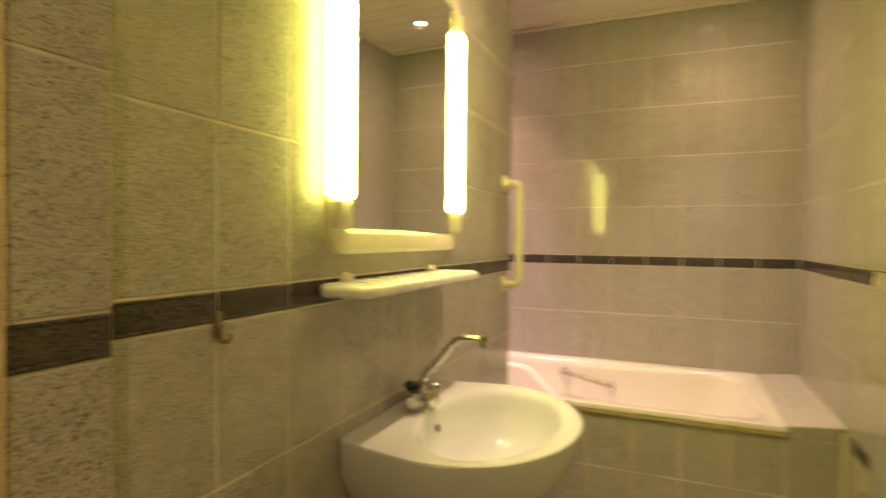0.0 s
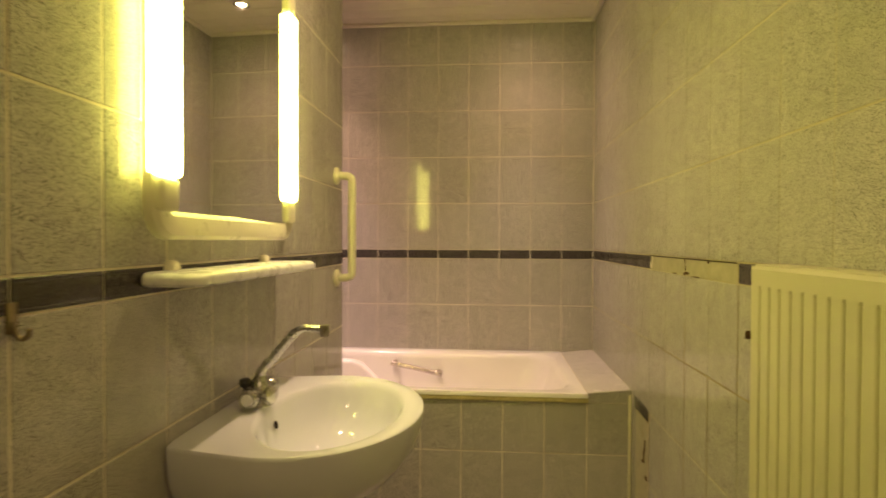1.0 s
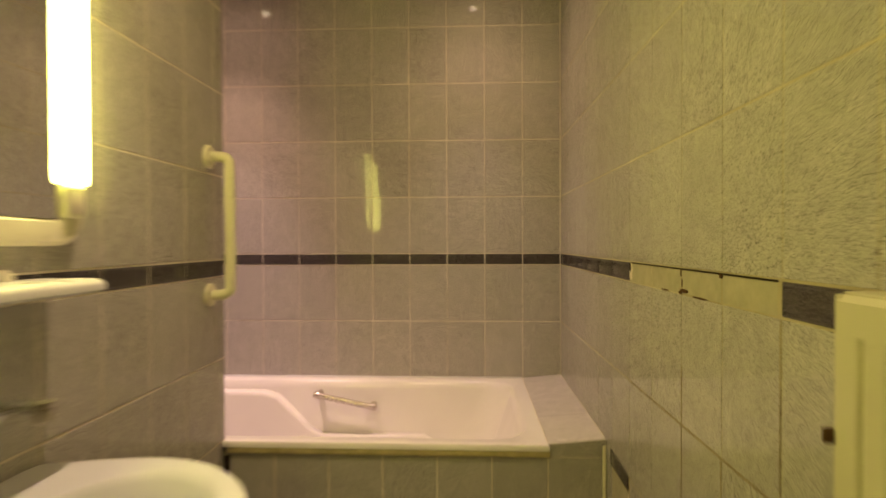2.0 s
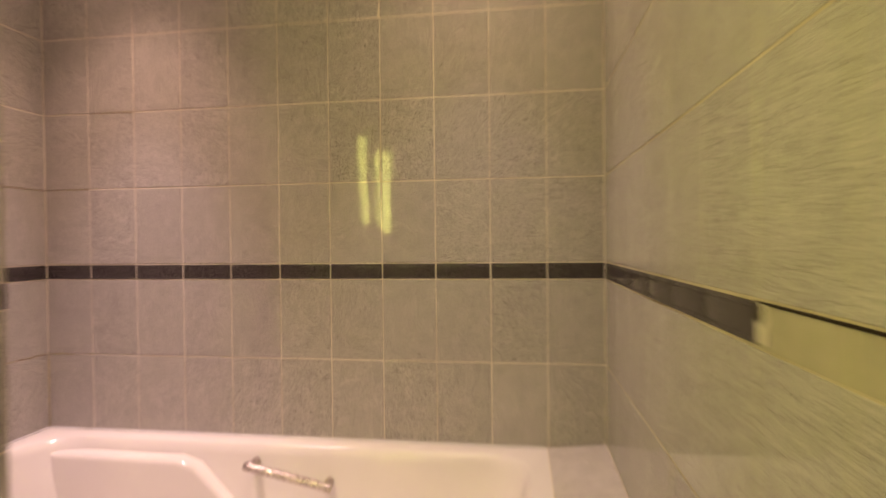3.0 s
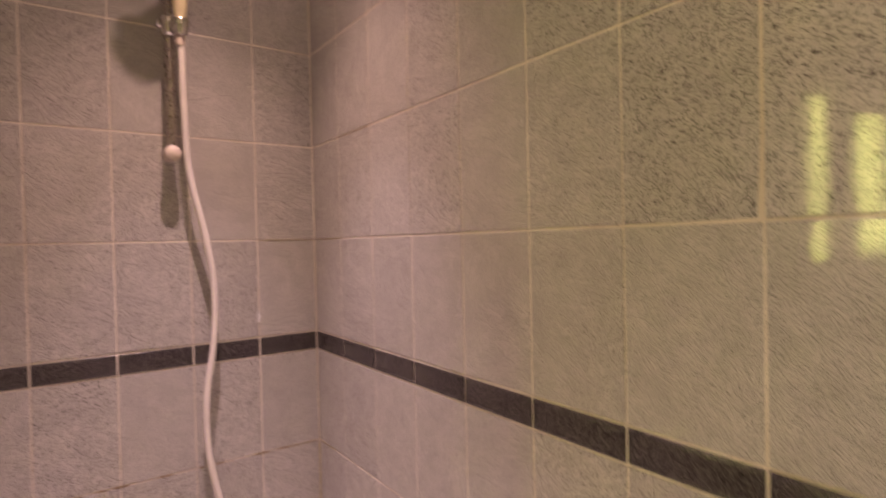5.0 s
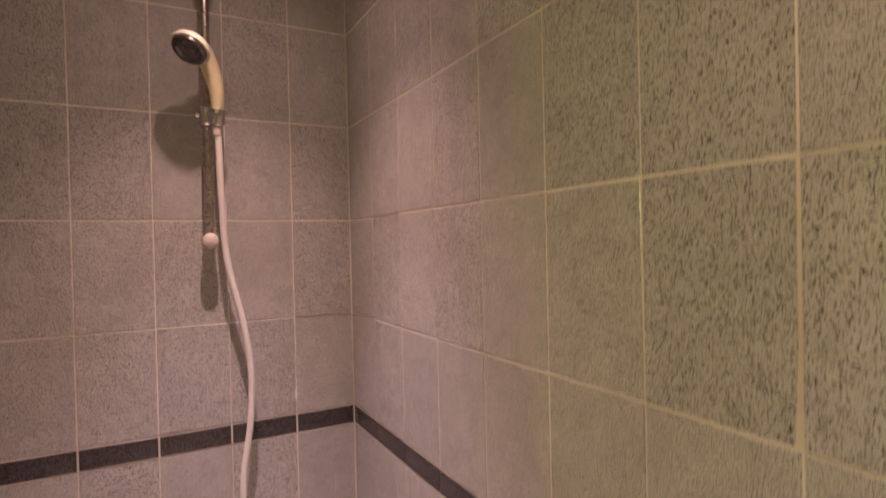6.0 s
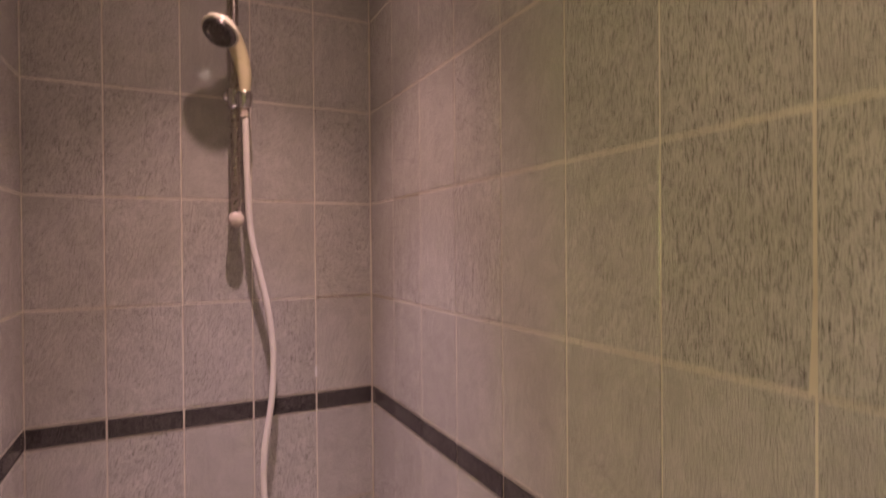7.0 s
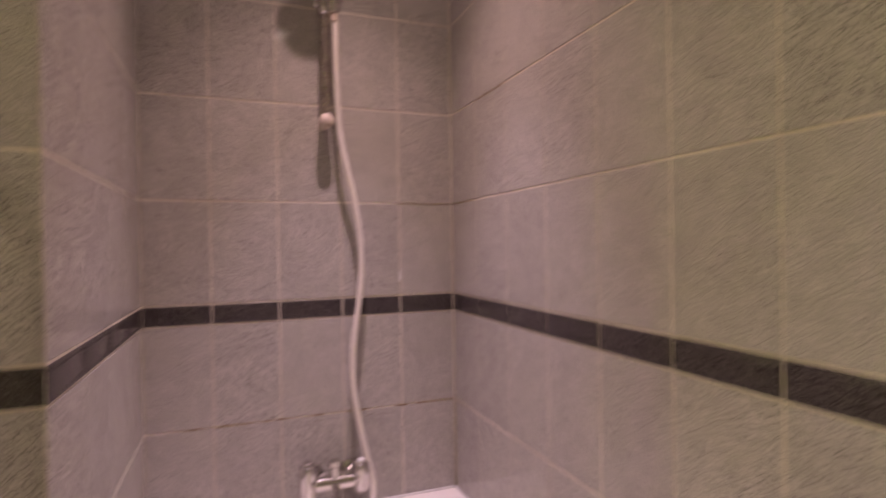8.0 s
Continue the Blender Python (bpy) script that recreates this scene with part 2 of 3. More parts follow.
box(DOOR[1] + 0.04, 0.12, Y_SOUTH - 0.12, Y_SOUTH, 0, CEIL + 0.1, bm=south)
box(DOOR[0] - 0.04, DOOR[1] + 0.04, Y_SOUTH - 0.12, Y_SOUTH, DOOR[2] + 0.04, CEIL + 0.1, bm=south)
wall_south = tagged(part("wall_south", south, HALL, smooth=False), "plain plastered wall round the open doorway", "wall", kind="structure")
frame_bm = box(X_PIER - 0.03, DOOR[0], Y_SOUTH - 0.13, Y_SOUTH + 0.006, 0, DOOR[2], 0.004)
box(DOOR[1], DOOR[1] + 0.06, Y_SOUTH - 0.13, Y_SOUTH + 0.006, 0, DOOR[2], 0.004, bm=frame_bm)
box(X_PIER - 0.03, DOOR[1] + 0.06, Y_SOUTH - 0.13, Y_SOUTH + 0.006, DOOR[2] + 0.001, DOOR[2] + 0.07, 0.004, bm=frame_bm)
tagged(part("door_1", frame_bm, WOOD_PAINT), "light brown painted door frame of the open doorway", "door frame", kind="structure")
hall = box(-1.9, -1.8, -4.2, Y_SOUTH - 0.12, 0, 2.5)
box(0.8, 0.9, -4.2, Y_SOUTH - 0.12, 0, 2.5, bm=hall)
box(-1.9, 0.9, -4.3, -4.2, 0, 2.5, bm=hall)
box(-1.8, X_SINK - 0.14, Y_SOUTH - 0.12, Y_SOUTH - 0.02, 0, 2.5, bm=hall)
box(0.12, 0.8, Y_SOUTH - 0.12, Y_SOUTH - 0.02, 0, 2.5, bm=hall)
tagged(part("wall_hall", hall, HALL, smooth=False), "plain plastered walls of the passage outside", "wall", kind="structure")
slab("ceiling_hall", -1.9, 0.9, -4.3, Y_SOUTH - 0.12, 2.5, 2.6, HALL, "plain passage ceiling", "ceiling")
slab("floor", X_SHOWER - 0.12, 0.9, -4.3, 0.12, -0.1, 0.0, FLOOR_TILE, "dull brown tiled bathroom floor", "floor")

# ceiling of narrow boards that run along the bath wall
cbm = box(X_SHOWER - 0.12, 0.12, Y_SOUTH - 0.12, 0.12, CEIL + 0.012, CEIL + 0.1)
y = 0.0
while y > Y_SOUTH:
    box(X_SHOWER, 0.0, max(Y_SOUTH, y - 0.0956), y - 0.0014, CEIL, CEIL + 0.014, 0.0025, 1, bm=cbm)
    y -= 0.097
tagged(part("ceiling", cbm, CEILING_BOARD), "cream-white ceiling of narrow grooved boards", "ceiling", kind="structure")
trim_bm = box(X_SHOWER + 0.001, -0.001, -0.022, -0.001, CEIL - 0.02, CEIL - 0.001, 0.005)
box(-0.022, -0.001, Y_SOUTH + 0.01, -0.024, CEIL - 0.02, CEIL - 0.001, 0.005, bm=trim_bm)
tagged(part("trim", trim_bm, CEILING_BOARD), "thin cream ceiling trim along the tiled walls", "trim", kind="structure")


# ---- bath ----
def rounded_rect(x0, x1, y0, y1, r, z, n=12):
    out = []
    for cx, cy, a in ((x1 - r, y1 - r, 0), (x0 + r, y1 - r, 90), (x0 + r, y0 + r, 180), (x1 - r, y0 + r, 270)):
        for i in range(n + 1):
            t = radians(a + 90 * i / n)
            out.append((cx + r * math.cos(t), cy + r * math.sin(t), z))
    return out


X_LEDGE = -0.163
Y_FRONT = -0.80
bath = thing("bathtub", "white enamelled bathtub built in behind a tiled panel", "bathtub", pose(-1.0, -0.4, 0))
inv = bath.matrix_world.inverted()
bx0, bx1, by0, by1 = X_SHOWER + 0.002, X_LEDGE - 0.003, Y_FRONT - 0.009, -0.002
loops = [rounded_rect(bx0, bx1, by0, by1, 0.006, RIM - 0.017),
         rounded_rect(bx0, bx1, by0, by1, 0.006, RIM - 0.008),
         rounded_rect(bx0 + 0.004, bx1 - 0.004, by0 + 0.004, by1 - 0.004, 0.01, RIM),
         rounded_rect(bx0 + 0.05, bx1 - 0.05, by0 + 0.05, by1 - 0.045, 0.12, RIM),
         rounded_rect(bx0 + 0.062, bx1 - 0.062, by0 + 0.062, by1 - 0.057, 0.12, RIM - 0.008),
         rounded_rect(bx0 + 0.072, bx1 - 0.075, by0 + 0.07, by1 - 0.065, 0.125, RIM - 0.035),
         rounded_rect(bx0 + 0.10, bx1 - 0.17, by0 + 0.10, by1 - 0.095, 0.14, 0.30),
         rounded_rect(bx0 + 0.13, bx1 - 0.25, by0 + 0.13, by1 - 0.125, 0.15, 0.21),
         rounded_rect(bx0 + 0.20, bx1 - 0.36, by0 + 0.20, by1 - 0.20, 0.12, 0.185)]
tub = loft(loops, cap_last=True)
bmesh.ops.transform(tub, matrix=inv, verts=tub.verts)
part("basin", tub, ENAMEL, bath)
# moulded arm rest on the far inner side
prof = [(-1.74, 0.556), (-1.30, 0.553), (-1.24, 0.535), (-1.09, 0.395), (-1.04, 0.374), (-0.60, 0.374), (-0.55, 0.34), (-0.55, 0.20), (-1.74, 0.20)]
arm = bmesh.new()
va = [arm.verts.new((x, -0.055, z)) for x, z in prof]
vb = [arm.verts.new((x, -0.118, z)) for x, z in prof]
arm.faces.new(vb)
for i in range(len(prof)):
    j = (i + 1) % len(prof)
    arm.faces.new((va[i], va[j], vb[j], vb[i]))
bmesh.ops.recalc_face_normals(arm, faces=arm.faces)
bmesh.ops.bevel(arm, geom=[e for e in arm.edges if all(v in vb for v in e.verts)], offset=0.018, segments=4, profile=0.5, affect="EDGES")
bmesh.ops.transform(arm, matrix=inv, verts=arm.verts)
part("arm_rest", arm, ENAMEL, bath, "moulded enamel arm rest")
lip = box(X_SINK + 0.012, X_LEDGE - 0.004, Y_FRONT - 0.0075, Y_FRONT - 0.003, RIM - 0.036, RIM - 0.0165, 0.002)
bmesh.ops.transform(lip, matrix=inv, verts=lip.verts)
part("sealant_bead", lip, SEALANT, bath, "yellowed sealant under the rim")

handle = thing("grab_bar", "worn chrome grab handle on the inner side of the bathtub", "grab bar", pose(-0.94, -0.08, 0.51))
hi = handle.matrix_world.inverted()
a, b = Vector((-1.059, -0.112, 0.541)), Vector((-0.823, -0.112, 0.493))
hb = tube([a + (b - a) * (i / 8) for i in range(9)], 0.0125)
bmesh.ops.transform(hb, matrix=hi, verts=hb.verts)
part("bar", hb, WORN_CHROME, handle)
for e, k in ((a, -1), (b, 1)):
    d = (b - a).normalized() * k
    fb = lathe([(-0.020, 0.0), (-0.019, 0.012), (0.012, 0.015), (0.018, 0.012), (0.020, 0.0001)], e, e + d, 18)
    rod(e + Vector((0, 0.0, 0)), e + Vector((0, 0.055, 0)), 0.012, 0.016, 16, bm=fb)
    bmesh.ops.transform(fb, matrix=hi, verts=fb.verts)
    part("end_fitting", fb, WORN_CHROME, handle)


# ---- washbasin ----
SX, SY, SZ = X_SINK, -1.776, 0.817
basin = thing("washbasin", "white ceramic washbasin fixed to the tiled wall", "washbasin", pose(SX, SY, 0))
BC = (0.245, 0.0)                 # bowl centre, from the wall
N = 72


def d_outline(angle):
    """Distance from the bowl centre to the rim of the D-shaped basin."""
    lo, hi_ = 0.0, 0.7
    for _ in range(28):
        r = (lo + hi_) / 2
        px, py = BC[0] + r * math.cos(angle), abs(r * math.sin(angle))
        s = px / 0.450
        if s < 0.42:
            half = 0.295 - 0.115 * (0.42 - s) ** 1.3
        else:
            half = 0.295 * max(0.0, 1 - ((s - 0.42) / 0.58) ** 2.15) ** 0.5
        inside = px > 0 and s < 1 and py < half
        lo, hi_ = (r, hi_) if inside else (lo, r)
    return lo


angles = [2 * math.pi * (i + 0.5) / N for i in range(N)]
rim = [(BC[0] + d_outline(t) * math.cos(t), d_outline(t) * math.sin(t)) for t in angles]


def ring_about_wall(scale, z, inset=0.0, sx=None):
    sx = scale if sx is None else sx
    return [(max(0.0005, x * sx - inset), y * scale * (1 - inset), z) for x, y in rim]


def bowl_ring(k, z, shift=0.0):
    return [(BC[0] + shift + 0.153 * k * math.cos(t) * (1.0 if math.cos(t) > 0 else 0.98), 0.240 * k * math.sin(t), z) for t in angles]


loops = [ring_about_wall(0.34, SZ - 0.215), ring_about_wall(0.52, SZ - 0.20), ring_about_wall(0.74, SZ - 0.165), ring_about_wall(0.88, SZ - 0.125),
         ring_about_wall(0.96, SZ - 0.08), ring_about_wall(0.99, SZ - 0.04), ring_about_wall(1.0, SZ - 0.008), ring_about_wall(0.998, SZ - 0.0025),
         ring_about_wall(0.990, SZ), bowl_ring(1.06, SZ - 0.001), bowl_ring(1.02, SZ - 0.005), bowl_ring(0.985, SZ - 0.016), bowl_ring(0.95, SZ - 0.04),
         bowl_ring(0.88, SZ - 0.075), bowl_ring(0.74, SZ - 0.11), bowl_ring(0.5, SZ - 0.135), bowl_ring(0.22, SZ - 0.146), bowl_ring(0.1, SZ - 0.148)]
part("bowl", loft(loops, cap_first=True, cap_last=True), CERAMIC, basin)
ped = lathe([(0.0, 0.105), (0.02, 0.10), (0.10, 0.082), (0.4, 0.075), (0.56, 0.085), (0.62, 0.11)], (0.12, 0, 0), (0.12, 0, 1), 32)
part("pedestal", ped, CERAMIC, basin)
hole = lathe([(0.0, 0.0001), (0.001, 0.0095), (0.002, 0.0095), (0.0025, 0.0001)], (0.1085, 0.004, SZ - 0.045), (0.1385, 0.004, SZ - 0.037), 20)
part("overflow", hole, HOLE, basin, "dark overflow opening")
drain = lathe([(0.0, 0.0001), (0.0, 0.026), (0.003, 0.024), (0.003, 0.0001)], (BC[0], 0, SZ - 0.148), (BC[0], 0, 1), 24)
part("drain", drain, CHROME, basin, "chrome drain ring")

tap = thing("basin_tap", "chrome mixer tap with a long swivelling spout on the washbasin", "tap", pose(SX + 0.068, SY + 0.012, SZ))
part("base", lathe([(0, 0.0001), (0, 0.030), (0.006, 0.030), (0.011, 0.026), (0.044, 0.025), (0.052, 0.019), (0.066, 0.0150), (0.07, 0.0001)], (0, 0, -0.001), (0, 0, 1)), TAP_CHROME, tap)
part("valve_body", rod((0, -0.045, 0.028), (0, 0.045, 0.028), 0.017), TAP_CHROME, tap)
line = smooth_line([(0, 0, 0.06), (0.005, 0.0, 0.078), (0.032, -0.003, 0.108), (0.062, -0.007, 0.142), (0.086, -0.011, 0.167), (0.099, -0.013, 0.176), (0.116, -0.015, 0.180), (0.162, -0.020, 0.180)], 6)
part("spout", tube(line, [0.0126 - 0.0044 * i / (len(line) - 1) for i in range(len(line))]), TAP_CHROME, tap)
part("swivel_collar", lathe([(0, 0.0001), (0, 0.019), (0.004, 0.0205), (0.018, 0.0205), (0.022, 0.016), (0.023, 0.0001)], (0.014, -0.002, 0.022), (0.06, -0.012, 0.030)), CHROME, tap)
part("nozzle", lathe([(0, 0.0001), (0, 0.011), (0.02, 0.011), (0.026, 0.009), (0.026, 0.0001)], (0.160, -0.020, 0.189), (0.160, -0.020, 0.0)), WORN_CHROME, tap)
for k in (-1, 1):
    kb = lathe([(0, 0.0001), (0, 0.019), (0.004, 0.0215), (0.022, 0.021), (0.026, 0.017), (0.027, 0.0001)], (0, k * 0.043, 0.028), (0, k * 0.2, 0.028), 12)
    knob = part("knob", kb, TAP_CHROME, tap, "chrome tap knob")
    part("cap", lathe([(0, 0.0001), (0, 0.013), (0.0015, 0.012), (0.002, 0.0001)], (0, k * 0.0705, 0.028), (0, k * 0.3, 0.028)), WHITE_PLASTIC if k < 0 else BLACK, knob, "pale centre cap" if k < 0 else "dark centre cap")
part("lift_knob", lathe([(0, 0.004), (0.045, 0.004), (0.046, 0.011), (0.055, 0.0145), (0.064, 0.011), (0.067, 0.0001)], (-0.025, -0.022, 0.0), (-0.025, -0.022, 1)), BLACK, tap, "black plug lift knob")


# ---- mirror light and shelf ----
LZ0, LZ1 = 1.307, 1.835
FY0, FY1 = -2.092, -1.425
FX = X_SINK
unit = thing("mirror_light", "cream plastic framed mirror with two lit vertical light tubes", "mirror", pose(FX, (FY0 + FY1) / 2, 1.571))
ui = unit.matrix_world.inverted()


def frame_ring():
    """The frame: a rounded flat bar round the mirror, standing off the wall."""
    def loop(inset, x, r):
        pts = []
        for cy, cz, a in ((FY1 - r, 1.945 - r, 0), (FY0 + r, 1.945 - r, 90), (FY0 + r, 1.197 + r, 180), (FY1 - r, 1.197 + r, 270)):
            for i in range(9):
                t = radians(a + 90 * i / 8)
                pts.append((x, cy + (r - inset) * math.cos(t), cz + (r - inset) * math.sin(t)))
        return pts

    def inner(x, r, grow=0.0):
        pts = []
        y0, y1, z0, z1 = FY0 + 0.052 - grow, FY1 - 0.072 + grow, 1.249 - grow, 1.893 + grow
        for cy, cz, a in ((y1 - r, z1 - r, 0), (y0 + r, z1 - r, 90), (y0 + r, z0 + r, 180), (y1 - r, z0 + r, 270)):
            for i in range(9):
                t = radians(a + 90 * i / 8)
                pts.append((x, cy + r * math.cos(t), cz + r * math.sin(t)))
        return pts
    return loft([loop(0.0, FX + 0.001, 0.06), loop(0.0, FX + 0.018, 0.06), loop(0.008, FX + 0.026, 0.06), inner(FX + 0.026, 0.016, 0.011), inner(FX + 0.024, 0.014, 0.0085), inner(FX + 0.016, 0.008), inner(FX + 0.010, 0.008)])


fb = frame_ring()
bmesh.ops.transform(fb, matrix=ui, verts=fb.verts)
part("mirror_frame", fb, CREAM, unit)
gb = box(-0.003, 0.003, -0.272, 0.272, -0.326, 0.326)
part("mirror_pane", gb, MIRROR, unit, "clear mirror pane", at=pose(0.013, -0.008, 0, 0, 0, -1.9), smooth=False)
for y0, y1, back in ((-2.0935, -2.034, 0.0045), (-1.492, -1.437, 0.014)):
    tb = box(FX + back, FX + 0.044, y0, y1, LZ0, LZ1, 0.010, 4)
    bmesh.ops.transform(tb, matrix=ui, verts=tb.verts)
    lamp = part("light_tube", tb, TUBE, unit, "glowing opal light tube")
    for z0, z1 in ((LZ0 - 0.06, LZ0 - 0.001), (LZ1 + 0.001, LZ1 + 0.06)):
        eb = box(FX + 0.018, FX + 0.038, y0 + 0.003, y1 - 0.003, z0, z1, 0.008, 3)
        bmesh.ops.transform(eb, matrix=ui, verts=eb.verts)
        part("tube_holder", eb, CREAM, unit)

shelf = thing("shelf", "white plastic bathroom shelf under the mirror", "shelf", pose(X_SINK, -1.80, 1.125))
sb = bmesh.new()
outline = rounded_rect(0.0, 0.118, -0.315, 0.315, 0.03, 0)
rings = []
for inset, z in ((0.016, -0.0095), (0.006, -0.0085), (0.0, -0.004), (0.0, 0.005), (0.003, 0.0105), (0.010, 0.0145), (0.022, 0.0155)):
    k = 1 - inset / 0.059
    rings.append([(max(0.0, 0.059 + (x - 0.059) * k) if x > 0.03 else x, y * (1 - inset / 0.315), z) for x, y, _ in outline])
part("tray", loft(rings, cap_first=True, cap_last=True), WHITE_PLASTIC, shelf)
for yy in (-0.215, 0.205):
    part("wall_fixing", lathe([(0, 0.016), (0.012, 0.016), (0.018, 0.012), (0.02, 0.0001)], (0.0005, yy, 0.018), (1, yy, 0.018), 20), CREAM, shelf)

hook = thing("wall_hook", "small tarnished metal hook on the tiled wall", "hook", pose(X_SINK, -2.352, 1.098))
part("plate", box(0.0005, 0.004, -0.008, 0.008, -0.02, 0.02, 0.003), TARNISH, hook)
part("arm", tube(smooth_line([(0.003, 0, -0.005), (0.008, 0, -0.020), (0.014, 0.002, -0.026), (0.021, 0.003, -0.022), (0.023, 0.003, -0.013)], 5), 0.0034, 10), TARNISH, hook)

rail = thing("grab_rail", "cream plastic vertical grab rail on the tiled wall", "grab rail", pose(X_SINK, -0.886, 1.25))
gl = smooth_line([(0.0, 0, 0.2), (0.025, 0, 0.2), (0.050, 0, 0.197), (0.061, 0, 0.186), (0.064, 0, 0.165), (0.064, 0, 0.0), (0.064, 0, -0.165), (0.061, 0, -0.186), (0.050, 0, -0.197), (0.025, 0, -0.2), (0.0, 0, -0.2)], 6)
part("bar", tube(gl, 0.0155, 20), CREAM, rail)
for z in (0.2, -0.2):
    part("flange", lathe([(0.0005, 0.034), (0.006, 0.034), (0.011, 0.030), (0.013, 0.020), (0.0135, 0.0001)], (0, 0, z), (1, 0, z), 28), CREAM, rail)


# ---- radiator ----
rad = thing("radiator", "cream enamelled panel radiator with vertical flutes on the wall", "radiator", pose(0, -2.25, 0.85))
RY0, RY1, RZ0, RZ1 = -2.64, -1.915, 0.55, 1.152
ri = rad.matrix_world.inverted()
pbm = bmesh.new()
pts = []
flutes = 21
pitch = (RY1 - RY0 - 0.018) / flutes
for i in range(flutes):
    y0 = RY1 - 0.003 - i * pitch
    for f, d in ((0.0, 0.0), (0.62, 0.0003), (0.70, 0.0012), (0.77, 0.0034), (0.82, 0.0038), (0.88, 0.0030), (0.94, 0.0006)):
        pts.append((y0 - f * pitch, d))
pts = [(RY1, 0.0)] + pts + [(RY0, 0.0)]
zs = [(RZ0, 0), (RZ0 + 0.045, 0), (RZ0 + 0.06, 1), (RZ1 - 0.041, 1), (RZ1 - 0.035, 0), (RZ1 - 0.006, 0), (RZ1, -0.6)]
grid = [[pbm.verts.new((-0.072 + d * max(k, 0) + (0.006 if k < 0 else 0.0), y, z)) for y, d in pts] for z, k in zs]
for a, b in zip(grid, grid[1:]):
    for i in range(len(pts) - 1):
        pbm.faces.new((a[i], a[i + 1], b[i + 1], b[i]))
bmesh.ops.recalc_face_normals(pbm, faces=pbm.faces)
bmesh.ops.transform(pbm, matrix=ri, verts=pbm.verts)
part("front_panel", pbm, RADIATOR_PAINT, rad, smooth=False)
for name, dims in (("top_cover", (-0.066, -0.008, RY0, RY1, RZ1 - 0.004, RZ1 + 0.003)), ("side_cover", (-0.0715, -0.008, RY1 - 0.001, RY1 + 0.004, RZ0, RZ1)), ("side_cover", (-0.0715, -0.008, RY0 - 0.004, RY0 + 0.001, RZ0, RZ1)), ("back_panel", (-0.02, -0.012, RY0, RY1, RZ0, RZ1 - 0.01))):
    sbm = box(*dims, 0.0015, 1)
    bmesh.ops.transform(sbm, matrix=ri, verts=sbm.verts)
    part(name, sbm, RADIATOR_PAINT, rad)
pin = box(-0.080, -0.068, RY1 + 0.003, RY1 + 0.009, 1.012, 1.028, 0.003)
bmesh.ops.transform(pin, matrix=ri, verts=pin.verts)
part("vent_plug", pin, RUST, rad, "dark air vent cap")


# ---- shower ----
sr = thing("shower_rail", "slim chrome shower rail on the tiled wall", "shower rail", pose(X_SHOWER, -0.359, 1.9))
part("rod", rod((0.046, 0, -0.30), (0.046, 0, 0.31), 0.0105, seg=24), WORN_CHROME, sr)
part("foot", lathe([(0.0005, 0.014), (0.03, 0.014), (0.05, 0.0185), (0.062, 0.0175), (0.066, 0.012), (0.067, 0.0001)], (0, 0, -0.295), (1, 0, -0.295)), FITTING, sr, "pale plastic end fitting")
part("foot", lathe([(0.0005, 0.014), (0.03, 0.014), (0.05, 0.0185), (0.062, 0.0175), (0.066, 0.012), (0.067, 0.0001)], (0, 0, 0.31), (1, 0, 0.31)), WORN_CHROME, sr)
sl = lathe([(0, 0.0001), (0, 0.015), (0.004, 0.019), (0.041, 0.019), (0.045, 0.015), (0.045, 0.0001)], (0.046, 0, -0.026), (0.046, 0, 1), 24)
slider = part("slider", sl, CHROME, sr)
cup = lathe([(0, 0.013), (0.006, 0.0165), (0.032, 0.0190), (0.037, 0.0165), (0.037, 0.0001)], (0.078, 0.018, -0.03), (0.082, 0.019, 0.02), 20)
rod((0.046, 0, -0.002), (0.078, 0.018, -0.008), 0.013, bm=cup)
part("holder", cup, CHROME, sr)
part("clamp_knob", lathe([(0, 0.008), (0.008, 0.010), (0.012, 0.008), (0.013, 0.0001)], (0.046, -0.014, 0.0), (0.046, -0.2, 0.0), 16), CHROME, sr)

sh = thing("hand_shower", "cream hand shower with a chrome face held on the rail", "hand shower", pose(X_SHOWER, -0.359, 1.9))
face_c = Vector((0.128, -0.037, 0.125))
face_n = Vector((0.40, -0.42, -0.81)).normalized()
hl = smooth_line([(0.0805, 0.0185, 0.006), (0.083, 0.019, 0.04), (0.084, 0.012, 0.08), (0.088, 0.002, 0.11), (0.098, -0.012, 0.137), tuple(face_c - face_n * 0.016)], 6)
nl = len(hl)
part("handle", tube(hl, [0.0115 + 0.006 * math.sin(math.pi * min(1, i / nl)) + 0.004 * (i / nl) for i in range(nl)], 20), AGED, sh, "yellowed plastic handle")
part("shell", lathe([(-0.028, 0.0001), (-0.027, 0.014), (-0.02, 0.030), (-0.008, 0.0405), (0.0, 0.0425), (0.004, 0.0415), (0.004, 0.0001)], face_c, face_c + face_n, 36), CREAM, sh)
face = part("spray_face", lathe([(0.004, 0.0001), (0.004, 0.0375), (0.010, 0.0365), (0.013, 0.031), (0.0125, 0.026), (0.009, 0.022), (0.009, 0.012), (0.012, 0.010), (0.013, 0.0001)], face_c, face_c + face_n, 36), SPRAY_FACE, sh, "dull dark chrome spray face")
q = face_n.to_track_quat("Z", "Y")
nz = bmesh.new()
for i in range(14):
    t = 2 * math.pi * i / 14
    p = face_c + q @ Vector((0.0285 * math.cos(t), 0.0285 * math.sin(t), 0.0125))
    rod(p, p + face_n * 0.002, 0.0022, seg=8, bm=nz)
part("nozzle_ring", nz, BLACK, face, "dark spray nozzles")

